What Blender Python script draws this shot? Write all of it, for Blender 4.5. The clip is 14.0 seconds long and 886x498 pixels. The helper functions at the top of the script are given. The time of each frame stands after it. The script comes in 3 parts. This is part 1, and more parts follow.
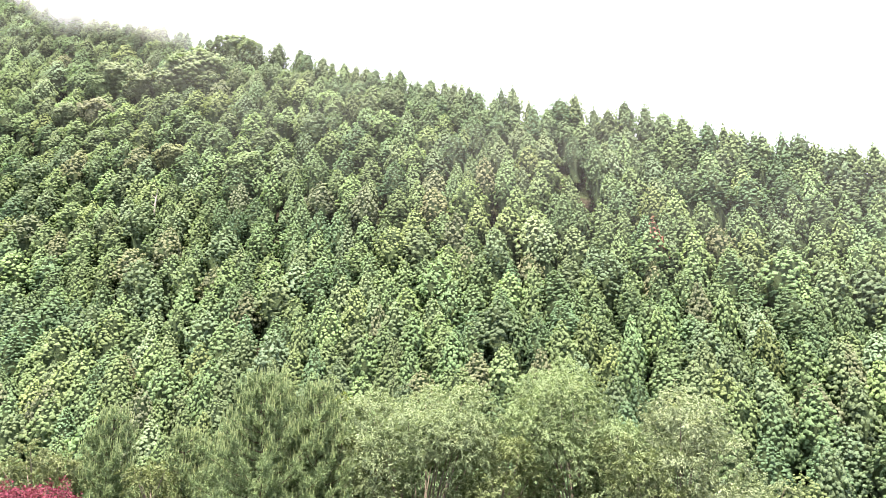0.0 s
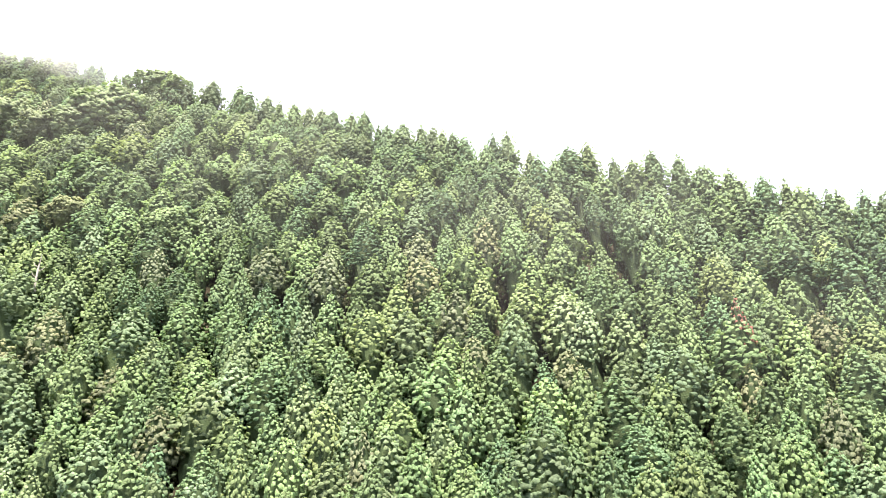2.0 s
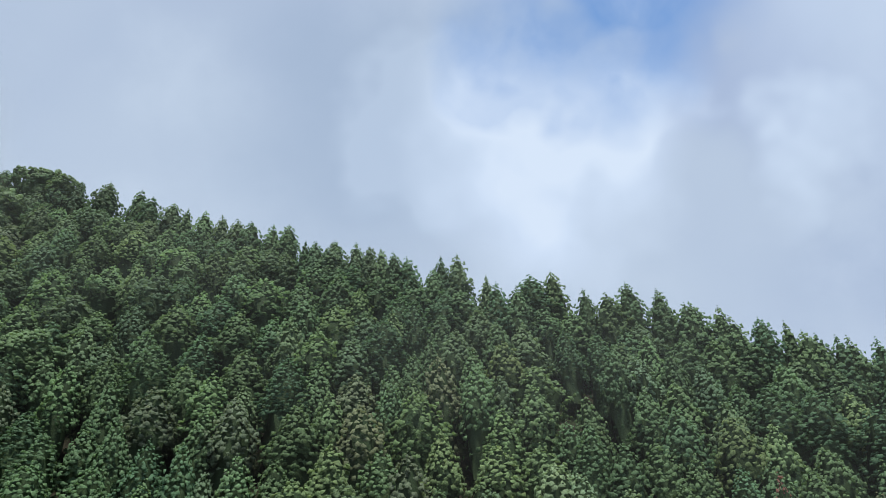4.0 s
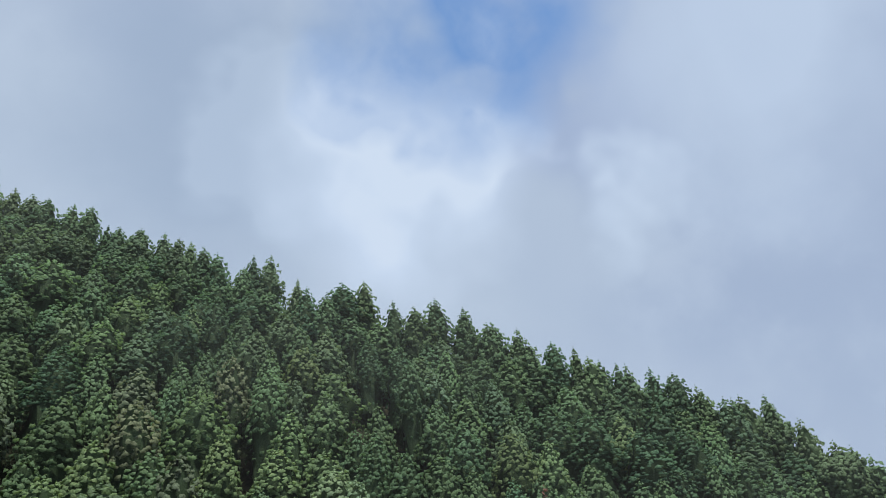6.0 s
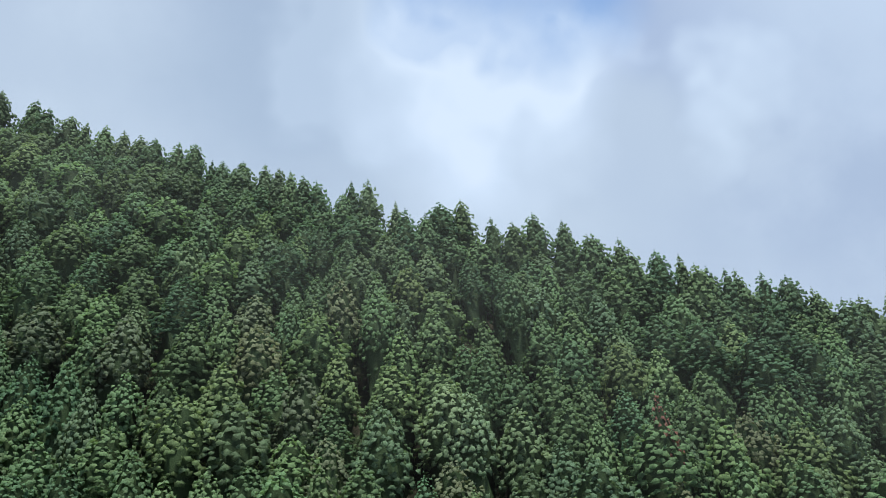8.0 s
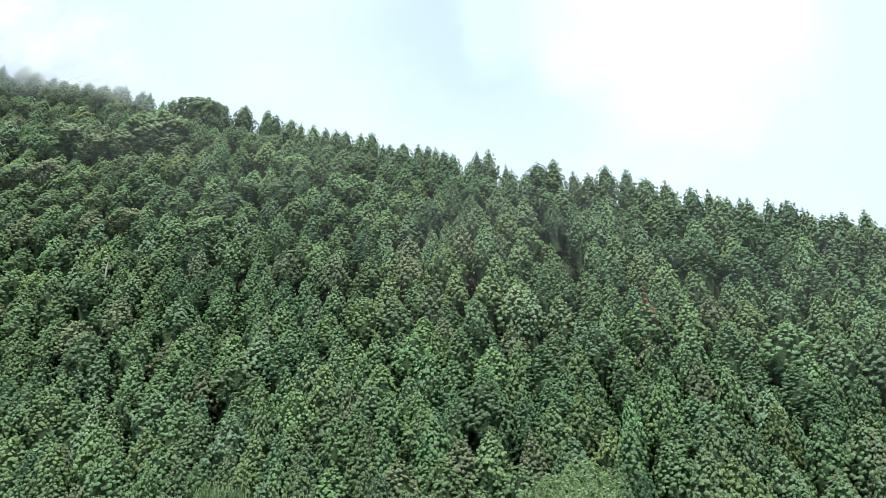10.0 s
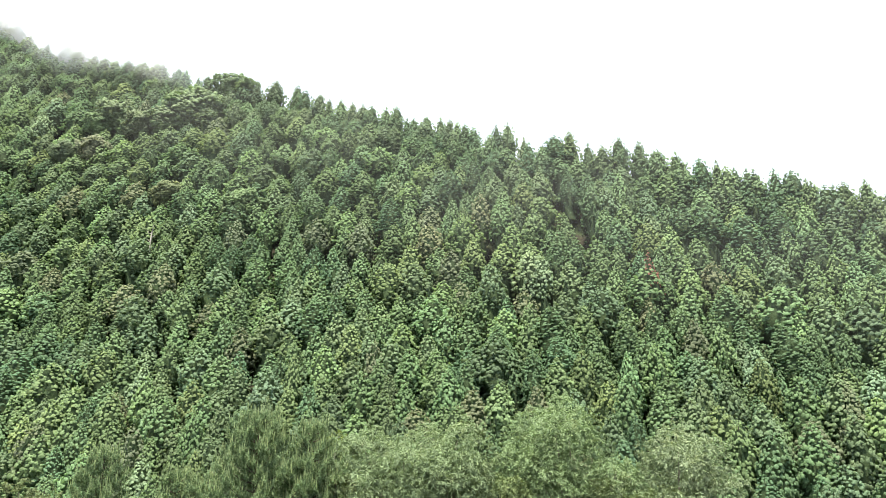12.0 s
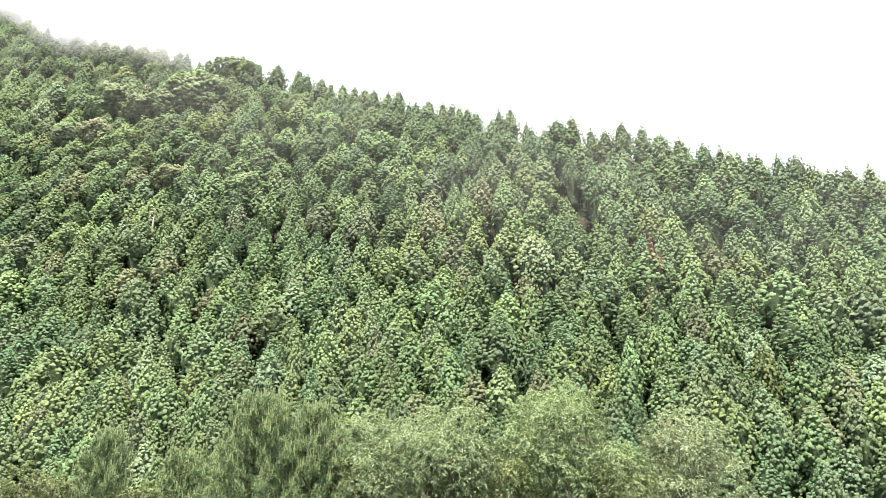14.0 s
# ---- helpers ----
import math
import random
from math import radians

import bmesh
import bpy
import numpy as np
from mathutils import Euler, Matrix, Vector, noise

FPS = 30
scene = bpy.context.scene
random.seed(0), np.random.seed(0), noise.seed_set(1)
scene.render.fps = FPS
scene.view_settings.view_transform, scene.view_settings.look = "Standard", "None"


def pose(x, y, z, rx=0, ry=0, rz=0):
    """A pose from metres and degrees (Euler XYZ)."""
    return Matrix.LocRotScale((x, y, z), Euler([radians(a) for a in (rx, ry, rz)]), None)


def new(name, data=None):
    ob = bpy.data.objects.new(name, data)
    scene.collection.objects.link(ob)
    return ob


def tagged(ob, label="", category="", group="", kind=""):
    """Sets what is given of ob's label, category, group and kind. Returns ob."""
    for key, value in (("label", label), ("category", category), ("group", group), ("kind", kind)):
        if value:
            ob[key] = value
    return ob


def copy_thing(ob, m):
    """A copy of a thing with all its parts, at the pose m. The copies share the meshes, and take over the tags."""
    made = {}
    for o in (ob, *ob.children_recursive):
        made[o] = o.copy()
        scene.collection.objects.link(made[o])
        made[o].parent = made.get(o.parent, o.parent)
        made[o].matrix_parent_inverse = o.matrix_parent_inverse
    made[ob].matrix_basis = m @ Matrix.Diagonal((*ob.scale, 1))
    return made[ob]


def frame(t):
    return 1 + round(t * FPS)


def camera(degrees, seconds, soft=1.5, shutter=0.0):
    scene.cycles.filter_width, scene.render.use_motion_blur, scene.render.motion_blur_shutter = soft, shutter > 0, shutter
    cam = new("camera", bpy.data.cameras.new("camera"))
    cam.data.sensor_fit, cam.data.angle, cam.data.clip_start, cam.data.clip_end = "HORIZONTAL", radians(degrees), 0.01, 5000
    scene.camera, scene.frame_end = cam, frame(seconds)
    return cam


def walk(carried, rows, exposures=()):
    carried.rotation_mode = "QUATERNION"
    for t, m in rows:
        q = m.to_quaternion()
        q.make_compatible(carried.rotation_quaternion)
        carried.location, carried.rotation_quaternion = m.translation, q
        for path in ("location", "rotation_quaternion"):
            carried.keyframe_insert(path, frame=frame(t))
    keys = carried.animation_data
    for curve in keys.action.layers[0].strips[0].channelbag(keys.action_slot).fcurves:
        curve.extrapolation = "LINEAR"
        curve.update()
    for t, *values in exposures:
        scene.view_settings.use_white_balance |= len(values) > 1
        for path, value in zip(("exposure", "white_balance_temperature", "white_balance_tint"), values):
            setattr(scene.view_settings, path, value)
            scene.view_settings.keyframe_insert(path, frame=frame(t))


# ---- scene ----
cam = camera(62.5, 14.0, soft=0.6)
walk(cam, [
    (0, pose(0.00, 0.00, 1.60, 107.129, -0.045, 0.330)),
    (0.5, pose(0.00, 0.00, 1.60, 107.538, -0.063, 0.289)),
    (1, pose(0.00, 0.00, 1.60, 108.597, 0.084, 0.102)),
    (1.2, pose(-0.84, 5.30, 2.95, 109.146, 0.026, -0.558)),
    (1.5, pose(-3.41, 15.51, 5.90, 110.633, 0.175, -2.544)),
    (2, pose(-7.09, 25.71, 12.31, 112.219, 1.545, -4.927)),
    (2.2, pose(-7.53, 27.87, 13.32, 113.503, 1.581, -5.499)),
    (2.7, pose(-9.29, 35.36, 17.02, 116.472, 2.180, -7.413)),
    (3.2, pose(-10.05, 39.95, 19.11, 119.482, 2.415, -9.156)),
    (3.7, pose(-9.99, 41.61, 19.94, 121.757, 2.655, -11.106)),
    (4.3, pose(-9.26, 41.38, 19.93, 122.889, 3.124, -14.758)),
    (4.5, pose(-8.99, 41.41, 19.76, 123.166, 3.172, -16.672)),
    (5, pose(-7.64, 41.58, 19.41, 123.548, 3.729, -21.081)),
    (5.5, pose(-7.03, 41.36, 19.07, 123.483, 4.285, -24.748)),
    (6, pose(-6.67, 41.33, 18.93, 122.957, 4.727, -26.247)),
    (6.5, pose(-6.63, 41.37, 18.91, 122.009, 4.844, -25.705)),
    (7, pose(-6.89, 41.40, 18.96, 120.498, 4.751, -23.849)),
    (7.5, pose(-6.98, 41.67, 18.96, 118.850, 4.405, -21.227)),
    (8, pose(-7.29, 41.76, 18.97, 117.079, 4.059, -18.413)),
    (8.5, pose(-6.40, 30.99, 14.30, 115.452, 2.915, -13.109)),
    (9, pose(-5.00, 21.37, 10.18, 114.270, 1.908, -8.706)),
    (9.2, pose(-4.46, 18.43, 9.00, 113.845, 1.738, -7.244)),
    (9.7, pose(-2.62, 10.41, 5.84, 112.863, 1.141, -3.854)),
    (10.2, pose(-0.99, 3.96, 3.30, 112.094, 0.638, -1.539)),
    (10.8, pose(0.00, 0.00, 1.60, 111.368, 0.201, -0.170)),
    (11.3, pose(0.00, 0.00, 1.60, 110.766, 0.064, 0.010)),
    (11.5, pose(0.00, 0.00, 1.60, 110.556, 0.058, 0.033)),
    (12, pose(0.00, 0.00, 1.60, 109.988, 0.024, -0.007)),
    (12.5, pose(0.00, 0.00, 1.60, 109.475, 0.023, -0.019)),
    (13, pose(0.00, 0.00, 1.60, 109.137, -0.035, 0.010)),
    (13.5, pose(0.00, 0.00, 1.60, 108.912, -0.089, 0.056)),
    (14, pose(0.00, 0.00, 1.60, 108.742, -0.093, 0.122)),
], [
    (0.0, 2.78, 7250, 20),
    (2.0, 2.78, 7250, 18),
    (2.3, 2.4, 7300, 15),
    (4.2, 0.53, 6150, 3),
    (5.6, 0.45, 6150, 3),
    (6.5, 0.46, 6150, 3),
    (7.4, 0.54, 6150, 2),
    (9.2, 1.05, 6050, 1),
    (11.3, 1.95, 6600, 6),
    (12.5, 2.22, 7050, 10),
    (13.0, 2.4, 7100, 14),
    (14.0, 2.5, 7100, 17),
])

# ---- sky and sun ----
SUN_ELEVATION, SUN_TURN = radians(71), radians(188)
sky_world = bpy.data.worlds.new("sky")
scene.world = sky_world
sky_world.use_nodes = True


class Nodes:
    """Short hand for wiring a node tree."""

    def __init__(self, tree):
        self.tree = tree
        tree.nodes.clear()

    def add(self, kind, **settings):
        node = self.tree.nodes.new(kind)
        for key, value in settings.items():
            if key in node.inputs:
                node.inputs[key].default_value = value
        return node

    def link(self, a, b):
        self.tree.links.new(a, b)

    def put(self, socket, value):
        if isinstance(value, (int, float, tuple)):
            socket.default_value = value
        else:
            self.link(value, socket)

    def math(self, op, a, b=0.0):
        node = self.tree.nodes.new("ShaderNodeMath")
        node.operation = op
        self.put(node.inputs[0], a)
        self.put(node.inputs[1], b)
        return node.outputs[0]

    def vec(self, op, a, b):
        node = self.tree.nodes.new("ShaderNodeVectorMath")
        node.operation = op
        self.put(node.inputs[0], a)
        self.put(node.inputs[1], b)
        return node.outputs["Value"] if op == "DOT_PRODUCT" else node.outputs[0]

    def step(self, value, low, high, to_low=0.0, to_high=1.0):
        node = self.tree.nodes.new("ShaderNodeMapRange")
        node.interpolation_type = "SMOOTHSTEP"
        for key, v in (("From Min", low), ("From Max", high), ("To Min", to_low), ("To Max", to_high)):
            node.inputs[key].default_value = v
        self.link(value, node.inputs["Value"])
        return node.outputs["Result"]

    def mix(self, factor, a, b, blend="MIX"):
        node = self.tree.nodes.new("ShaderNodeMix")
        node.data_type, node.blend_type = "RGBA", blend
        self.put(node.inputs[0], factor)
        self.put(node.inputs[6], a)
        self.put(node.inputs[7], b)
        return node.outputs[2]

    def noise(self, vector, scale, detail=3.0, rough=0.55):
        node = self.add("ShaderNodeTexNoise", Scale=scale, Detail=detail, Roughness=rough)
        self.link(vector, node.inputs["Vector"])
        return node


def build_sky():
    """Broken cloud over blue: soft noise, with the clear gap and the bright clouds below it."""
    n = Nodes(sky_world.node_tree)
    way = n.add("ShaderNodeTexCoord").outputs["Generated"]
    wobble = n.noise(way, 2.6, 2.5, 0.5).outputs["Color"]
    curl = n.noise(way, 6.0, 3.0, 0.5).outputs["Color"]
    bent = n.vec("ADD", way, n.vec("MULTIPLY", n.vec("SUBTRACT", wobble, (0.5, 0.5, 0.5)), (0.06, 0.06, 0.06)))
    bent = n.vec("ADD", bent, n.vec("MULTIPLY", n.vec("SUBTRACT", curl, (0.5, 0.5, 0.5)), (0.045, 0.045, 0.045)))
    blue = n.add("ShaderNodeTexSky")
    blue.sky_type, blue.sun_disc = "NISHITA", False
    blue.dust_density, blue.ozone_density = 0.0, 4.0
    blue.sun_elevation, blue.sun_rotation = SUN_ELEVATION, SUN_TURN

    def patch(direction, reach, most=1.0):
        d = Vector(direction).normalized()
        near = n.math("DIVIDE", n.math("SUBTRACT", n.vec("DOT_PRODUCT", bent, tuple(d)), math.cos(radians(reach))), 1 - math.cos(radians(reach)))
        return n.math("MULTIPLY", n.math("POWER", n.math("MINIMUM", n.math("MAXIMUM", near, 0.0), 1.0), 1.4), most)

    broad = n.noise(way, 1.9, 3.0, 0.5).outputs[0]
    fine = n.noise(bent, 5.5, 5.0, 0.55).outputs[0]
    cloud = n.mix(n.step(broad, 0.36, 0.66), (0.405, 0.465, 0.625, 1), (0.487, 0.545, 0.680, 1))
    cloud = n.mix(n.math("MULTIPLY", n.step(fine, 0.40, 0.70), 0.32), cloud, (0.614, 0.670, 0.800, 1))
    for direction, reach, most, colour in (
        ((0.10, 0.74, 0.66), 16, 0.7, (0.373, 0.440, 0.585, 1)), ((0.51, 0.549, 0.663), 11, 0.8, (0.369, 0.430, 0.620, 1)),
        ((0.67, 0.36, 0.64), 16, 0.8, (0.564, 0.630, 0.790, 1)), ((0.606, 0.575, 0.549), 8, 0.9, (0.614, 0.680, 0.830, 1)),
        ((0.195, 0.725, 0.66), 7, 0.4, (0.573, 0.640, 0.790, 1)), ((0.36, 0.69, 0.63), 12, 0.9, (0.635, 0.700, 0.860, 1)),
        ((0.362, 0.665, 0.653), 6.5, 1.0, (0.676, 0.730, 0.870, 1)),
    ):
        cloud = n.mix(patch(direction, reach, most), cloud, colour)
    gap = n.math("MAXIMUM", patch((0.355, 0.52, 0.775), 12), patch((0.325, 0.60, 0.73), 6, 0.35))
    gap = n.math("MULTIPLY", gap, n.step(fine, 0.38, 0.72, 1.0, 0.5))
    clear = n.add("ShaderNodeBackground", Strength=0.15)
    n.link(blue.outputs[0], clear.inputs[0])
    cover = n.add("ShaderNodeBackground", Strength=0.72)
    n.link(cloud, cover.inputs[0])
    both = n.add("ShaderNodeMixShader")
    n.link(n.math("SUBTRACT", 1.0, n.math("MULTIPLY", gap, 0.95)), both.inputs[0])
    n.link(clear.outputs[0], both.inputs[1])
    n.link(cover.outputs[0], both.inputs[2])
    n.link(both.outputs[0], n.add("ShaderNodeOutputWorld").inputs[0])


build_sky()
sun_data = bpy.data.lights.new("sun", "SUN")
sun_data.energy, sun_data.angle, sun_data.color = 4.2, radians(10), (1.0, 0.95, 0.86)
sun = new("sun", sun_data)
sun.rotation_euler = (math.pi / 2 - SUN_ELEVATION, 0, math.pi - SUN_TURN)


# ---- materials ----
def material(name):
    m = bpy.data.materials.new(name)
    m.use_nodes = True
    return m, Nodes(m.node_tree)


def foliage(name, colour=None, tint="", grain=10.0, through_leaf=0.42, rough=0.55):
    """Leaves: colour from the object, from a mesh attribute or fixed; varied leaf by leaf and in soft clumps."""
    m, n = material(name)
    where = n.add("ShaderNodeTexCoord").outputs["Object"]
    if colour:
        base = n.add("ShaderNodeRGB").outputs[0]
        base.default_value = (*colour, 1)
    elif tint:
        node = n.add("ShaderNodeAttribute")
        node.attribute_name = tint
        base = node.outputs["Color"]
    else:
        base = n.add("ShaderNodeObjectInfo").outputs["Color"]
    island = n.add("ShaderNodeNewGeometry").outputs["Random Per Island"]
    clump = n.noise(where, 0.9, 2.0).outputs[0]
    spray = n.noise(where, grain, 3.0).outputs[0]
    level = n.math("MULTIPLY", n.step(island, 0.0, 1.0, 0.84, 1.16), n.step(spray, 0.32, 0.68, 0.74, 1.2))
    grey = n.add("ShaderNodeCombineColor")
    for k in range(3):
        n.link(level, grey.inputs[k])
    shade = n.mix(1.0, base, grey.outputs[0], "MULTIPLY")
    warm = n.mix(n.math("MULTIPLY", n.step(clump, 0.5, 0.8), 0.35), shade, n.mix(1.0, shade, (1.25, 1.02, 0.75, 1), "MULTIPLY"))
    leaf = n.add("ShaderNodeBsdfPrincipled", Roughness=rough)
    leaf.inputs["Specular IOR Level"].default_value = 0.1
    n.link(warm, leaf.inputs["Base Color"])
    bump = n.add("ShaderNodeBump", Strength=0.7, Distance=0.06)
    n.link(spray, bump.inputs["Height"])
    n.link(bump.outputs[0], leaf.inputs["Normal"])
    back = n.add("ShaderNodeBsdfTranslucent")
    n.link(n.mix(1.0, warm, (1.05, 1.1, 0.8, 1), "MULTIPLY"), back.inputs[0])
    both = n.add("ShaderNodeMixShader", Fac=through_leaf)
    n.link(leaf.outputs[0], both.inputs[1])
    n.link(back.outputs[0], both.inputs[2])
    n.link(both.outputs[0], n.add("ShaderNodeOutputMaterial").inputs[0])
    return m


def bark(name, dark, light, scale=3.0):
    m, n = material(name)
    where = n.add("ShaderNodeTexCoord").outputs["Object"]
    streak = n.vec("MULTIPLY", where, (6.0, 6.0, 0.8))
    grain = n.noise(streak, scale, 5.0, 0.65).outputs[0]
    blotch = n.noise(where, 1.3, 2.0).outputs[0]
    colour = n.mix(n.step(grain, 0.3, 0.7), (*dark, 1), (*light, 1))
    colour = n.mix(n.math("MULTIPLY", n.step(blotch, 0.5, 0.7), 0.4), colour, (0.16, 0.18, 0.12, 1))
    wood = n.add("ShaderNodeBsdfPrincipled", Roughness=0.9)
    wood.inputs["Specular IOR Level"].default_value = 0.15
    n.link(colour, wood.inputs["Base Color"])
    bump = n.add("ShaderNodeBump", Strength=0.6, Distance=0.03)
    n.link(grain, bump.inputs["Height"])
    n.link(bump.outputs[0], wood.inputs["Normal"])
    n.link(wood.outputs[0], n.add("ShaderNodeOutputMaterial").inputs[0])
    return m


def soil():
    m, n = material("forest_floor")
    where = n.add("ShaderNodeTexCoord").outputs["Object"]
    litter = n.noise(where, 2.6, 5.0, 0.65).outputs[0]
    moss = n.noise(where, 0.22, 3.0).outputs[0]
    colour = n.mix(n.step(litter, 0.3, 0.7), (0.014, 0.013, 0.009, 1), (0.036, 0.032, 0.021, 1))
    colour = n.mix(n.step(moss, 0.42, 0.62), colour, n.mix(n.step(litter, 0.3, 0.7), (0.014, 0.022, 0.009, 1), (0.030, 0.044, 0.019, 1)))
    earth = n.add("ShaderNodeBsdfPrincipled", Roughness=0.95)
    earth.inputs["Specular IOR Level"].default_value = 0.1
    n.link(colour, earth.inputs["Base Color"])
    bump = n.add("ShaderNodeBump", Strength=0.8, Distance=0.15)
    n.link(litter, bump.inputs["Height"])
    n.link(bump.outputs[0], earth.inputs["Normal"])
    n.link(earth.outputs[0], n.add("ShaderNodeOutputMaterial").inputs[0])
    return m


CEDAR_LEAF = foliage("cedar_foliage")
WOODS_LEAF = foliage("woods_foliage", tint="tint")
BROAD_LEAF = foliage("broad_leaf", grain=5.0, through_leaf=0.35, rough=0.55)
PINE_LEAF = foliage("pine_needle", (0.130, 0.192, 0.095), grain=5.0, through_leaf=0.2)
CANDLE = foliage("pine_candle", (0.22, 0.29, 0.14), grain=9.0, through_leaf=0.2)
MAPLE_LEAF = foliage("maple_leaf", (0.145, 0.036, 0.060), grain=9.0, through_leaf=0.35)
CEDAR_BARK = bark("cedar_bark", (0.028, 0.024, 0.019), (0.075, 0.062, 0.048))
# darkened leaf green: shade inside the crowns put into the colour
SHADE_GREEN = foliage("shade_green", (0.052, 0.080, 0.038), through_leaf=0.2)
GREY_BARK = bark("grey_bark", (0.08, 0.07, 0.055), (0.22, 0.19, 0.155))
PINE_BARK = bark("pine_bark", (0.035, 0.028, 0.022), (0.10, 0.075, 0.056))
SNAG_BARK = bark("bleached_wood", (0.2, 0.19, 0.17), (0.38, 0.36, 0.33))
SOIL = soil()


# ---- the lie of the land ----
MISTY_RIDGE = ((-139.9, 193.5), (-131.7, 189.0), (-122.0, 182.2), (-112.9, 176.7), (-105.7, 175.5), (-100.2, 172.1), (-94.6, 169.4), (-90.8, 167.1),
    (-86.6, 165.1), (-82.4, 164.2), (-79.1, 162.2), (-77.5, 162.5), (-73.8, 161.6), (-71.9, 160.8), (-66.4, 157.8), (-64.0, 156.8), (-59.5, 153.2))
UPPER_RIDGE = ((-56.8, 152.2), (-46.3, 148.8), (-43.6, 147.7), (-39.0, 146.4), (-32.9, 143.3), (-30.6, 141.2), (-27.0, 138.5), (-24.2, 136.7), (-21.5,
    135.6), (-18.8, 133.9), (-16.6, 133.0), (-14.4, 131.6), (-11.6, 130.4), (-9.3, 129.8), (-6.9, 126.3), (-5.6, 125.7), (-3.7, 125.1), (-3.0, 125.2),
    (-0.2, 124.2), (1.2, 123.2), (3.0, 122.3), (4.4, 121.1), (5.9, 119.9))
MIDDLE_RIDGE = ((8.1, 117.6), (10.0, 118.9), (11.8, 118.8), (14.1, 114.8), (14.9, 113.4), (17.0, 111.6), (22.1, 113.2), (24.5, 110.1), (26.5, 108.8),
    (29.3, 109.3), (32.3, 107.5), (33.9, 105.3), (34.9, 105.0), (36.5, 103.8), (37.3, 102.5), (39.8, 101.4), (41.5, 100.4), (42.8, 99.0))
LOWER_RIDGE = ((43.7, 98.4), (45.0, 97.6), (46.1, 97.2), (48.1, 96.4), (49.4, 94.9), (50.2, 95.2), (50.8, 93.6), (51.9, 93.0), (52.5, 91.8), (53.7,
    91.5), (55.1, 91.6), (57.4, 90.9), (57.7, 90.3), (58.4, 88.1), (58.7, 85.7), (59.6, 84.9), (60.7, 83.7))
BROAD = ((-50.9, 151.4, 3.9), (-46.1, 149.1, 2.6), (-74.8, 148.3, 4.7), (-56.9, 147.1, 6.4), (-60.4, 144.1, 4.7), (-67.0, 143.7, 3.6), (-74.2, 138.8,
    3.2), (-80.1, 138.8, 2.7), (-35.0, 118.4, 3.1), (-77.7, 145.9, 3.2), (-51.0, 123.8, 2.7), (57.4, 85.2, 2.2))
PALE = ((-14.6, 100.9, 1.3), (11.8, 95.1, 1.9), (-20.4, 96.1, 2.1), (13.6, 93.9, 1.6), (31.9, 74.3, 1.4), (-20.0, 84.6, 1.8), (40.3, 68.5, 1.9))
BRIGHT = ((25.7, 88.4, 2.4), (30.7, 87.2, 1.8), (38.7, 81.0, 2.7), (22.9, 77.4, 1.5), (-1.4, 91.5, 2.1), (0.7, 79.6, 1.5), (-30.6, 99.0, 2.0), (-14.5,
    87.0, 1.5), (-35.3, 86.8, 1.5), (-30.7, 82.5, 1.7), (34.0, 69.5, 1.7), (31.6, 64.3, 1.7), (38.3, 65.5, 1.8), (18.1, 73.8, 1.4), (-29.6, 113.9,
    1.6), (3.1, 103.6, 2.1), (-36.0, 75.7, 1.8), (19.7, 77.0, 1.1), (-66.1, 107.1, 3.0), (8.9, 104.8, 1.6), (-26.7, 79.6, 1.2), (-9.1, 81.6, 1.6))
YELLOW = ((-48.9, 91.5, 2.3), (-43.3, 92.7, 2.0), (-44.9, 84.9, 1.9), (-17.9, 86.3, 1.0), (29.9, 77.6, 1.3), (-7.6, 98.5, 2.1), (14.9, 78.6, 1.4),
    (-37.9, 84.8, 1.6), (-36.9, 100.8, 1.7), (31.6, 72.7, 1.2), (12.3, 78.3, 1.6), (-11.7, 89.8, 1.4))
DEEP = ((19.6, 113.6, 2.3), (17.6, 112.6, 1.7), (13.1, 85.9, 2.4), (36.7, 76.1, 2.5), (10.1, 80.1, 1.4), (-55.2, 94.6, 2.6), (-46.9, 121.8, 2.9),
    (-35.5, 115.8, 3.2), (33.4, 83.2, 1.9), (1.6, 112.3, 2.1), (6.5, 85.1, 1.6), (33.8, 96.2, 2.2), (37.1, 94.6, 2.2), (40.6, 92.0, 2.2), (44.8, 90.9,
    2.2), (47.6, 87.2, 2.0), (-17.6, 95.4, 2.0), (-54.9, 91.7, 2.0), (-21.7, 114.5, 2.2), (-8.7, 110.0, 2.2))
DULL = ((5.6, 83.1, 2.4), (-3.9, 97.5, 2.4), (-6.4, 86.2, 1.9), (-49.9, 112.8, 2.8), (-33.6, 105.3, 2.5), (-44.3, 101.9, 2.5), (6.8, 94.5, 1.7),
    (-57.3, 120.6, 2.7), (-22.5, 94.3, 2.3), (-13.6, 92.1, 1.6), (42.2, 78.2, 2.1), (45.6, 77.0, 2.1), (25.4, 71.8, 1.4), (27.6, 71.1, 1.4), (29.2,
    67.4, 1.6), (36.9, 68.8, 1.7), (-24.7, 124.7, 2.4), (-77.7, 126.8, 3.0))
BROWN = ((28.0, 79.7, 1.3), (-42.7, 106.9, 1.9), (-69.3, 126.7, 2.4), (37.6, 67.9, 1.3), (-12.9, 107.0, 1.8), (-33.9, 76.0, 1.4), (-8.4, 86.3, 1.2),
    (6.0, 106.7, 1.6))
RED = ((26.4, 88.3, 1.25),)


def canopy(x, y):
    """Height of the tree tops on the hillside."""
    s = y + 0.2 * x + 0.0005 * x * x
    return 4.6 + 0.8 * (s - 66) + 5.6 * np.logaddexp(0, (s - 92) / 8)


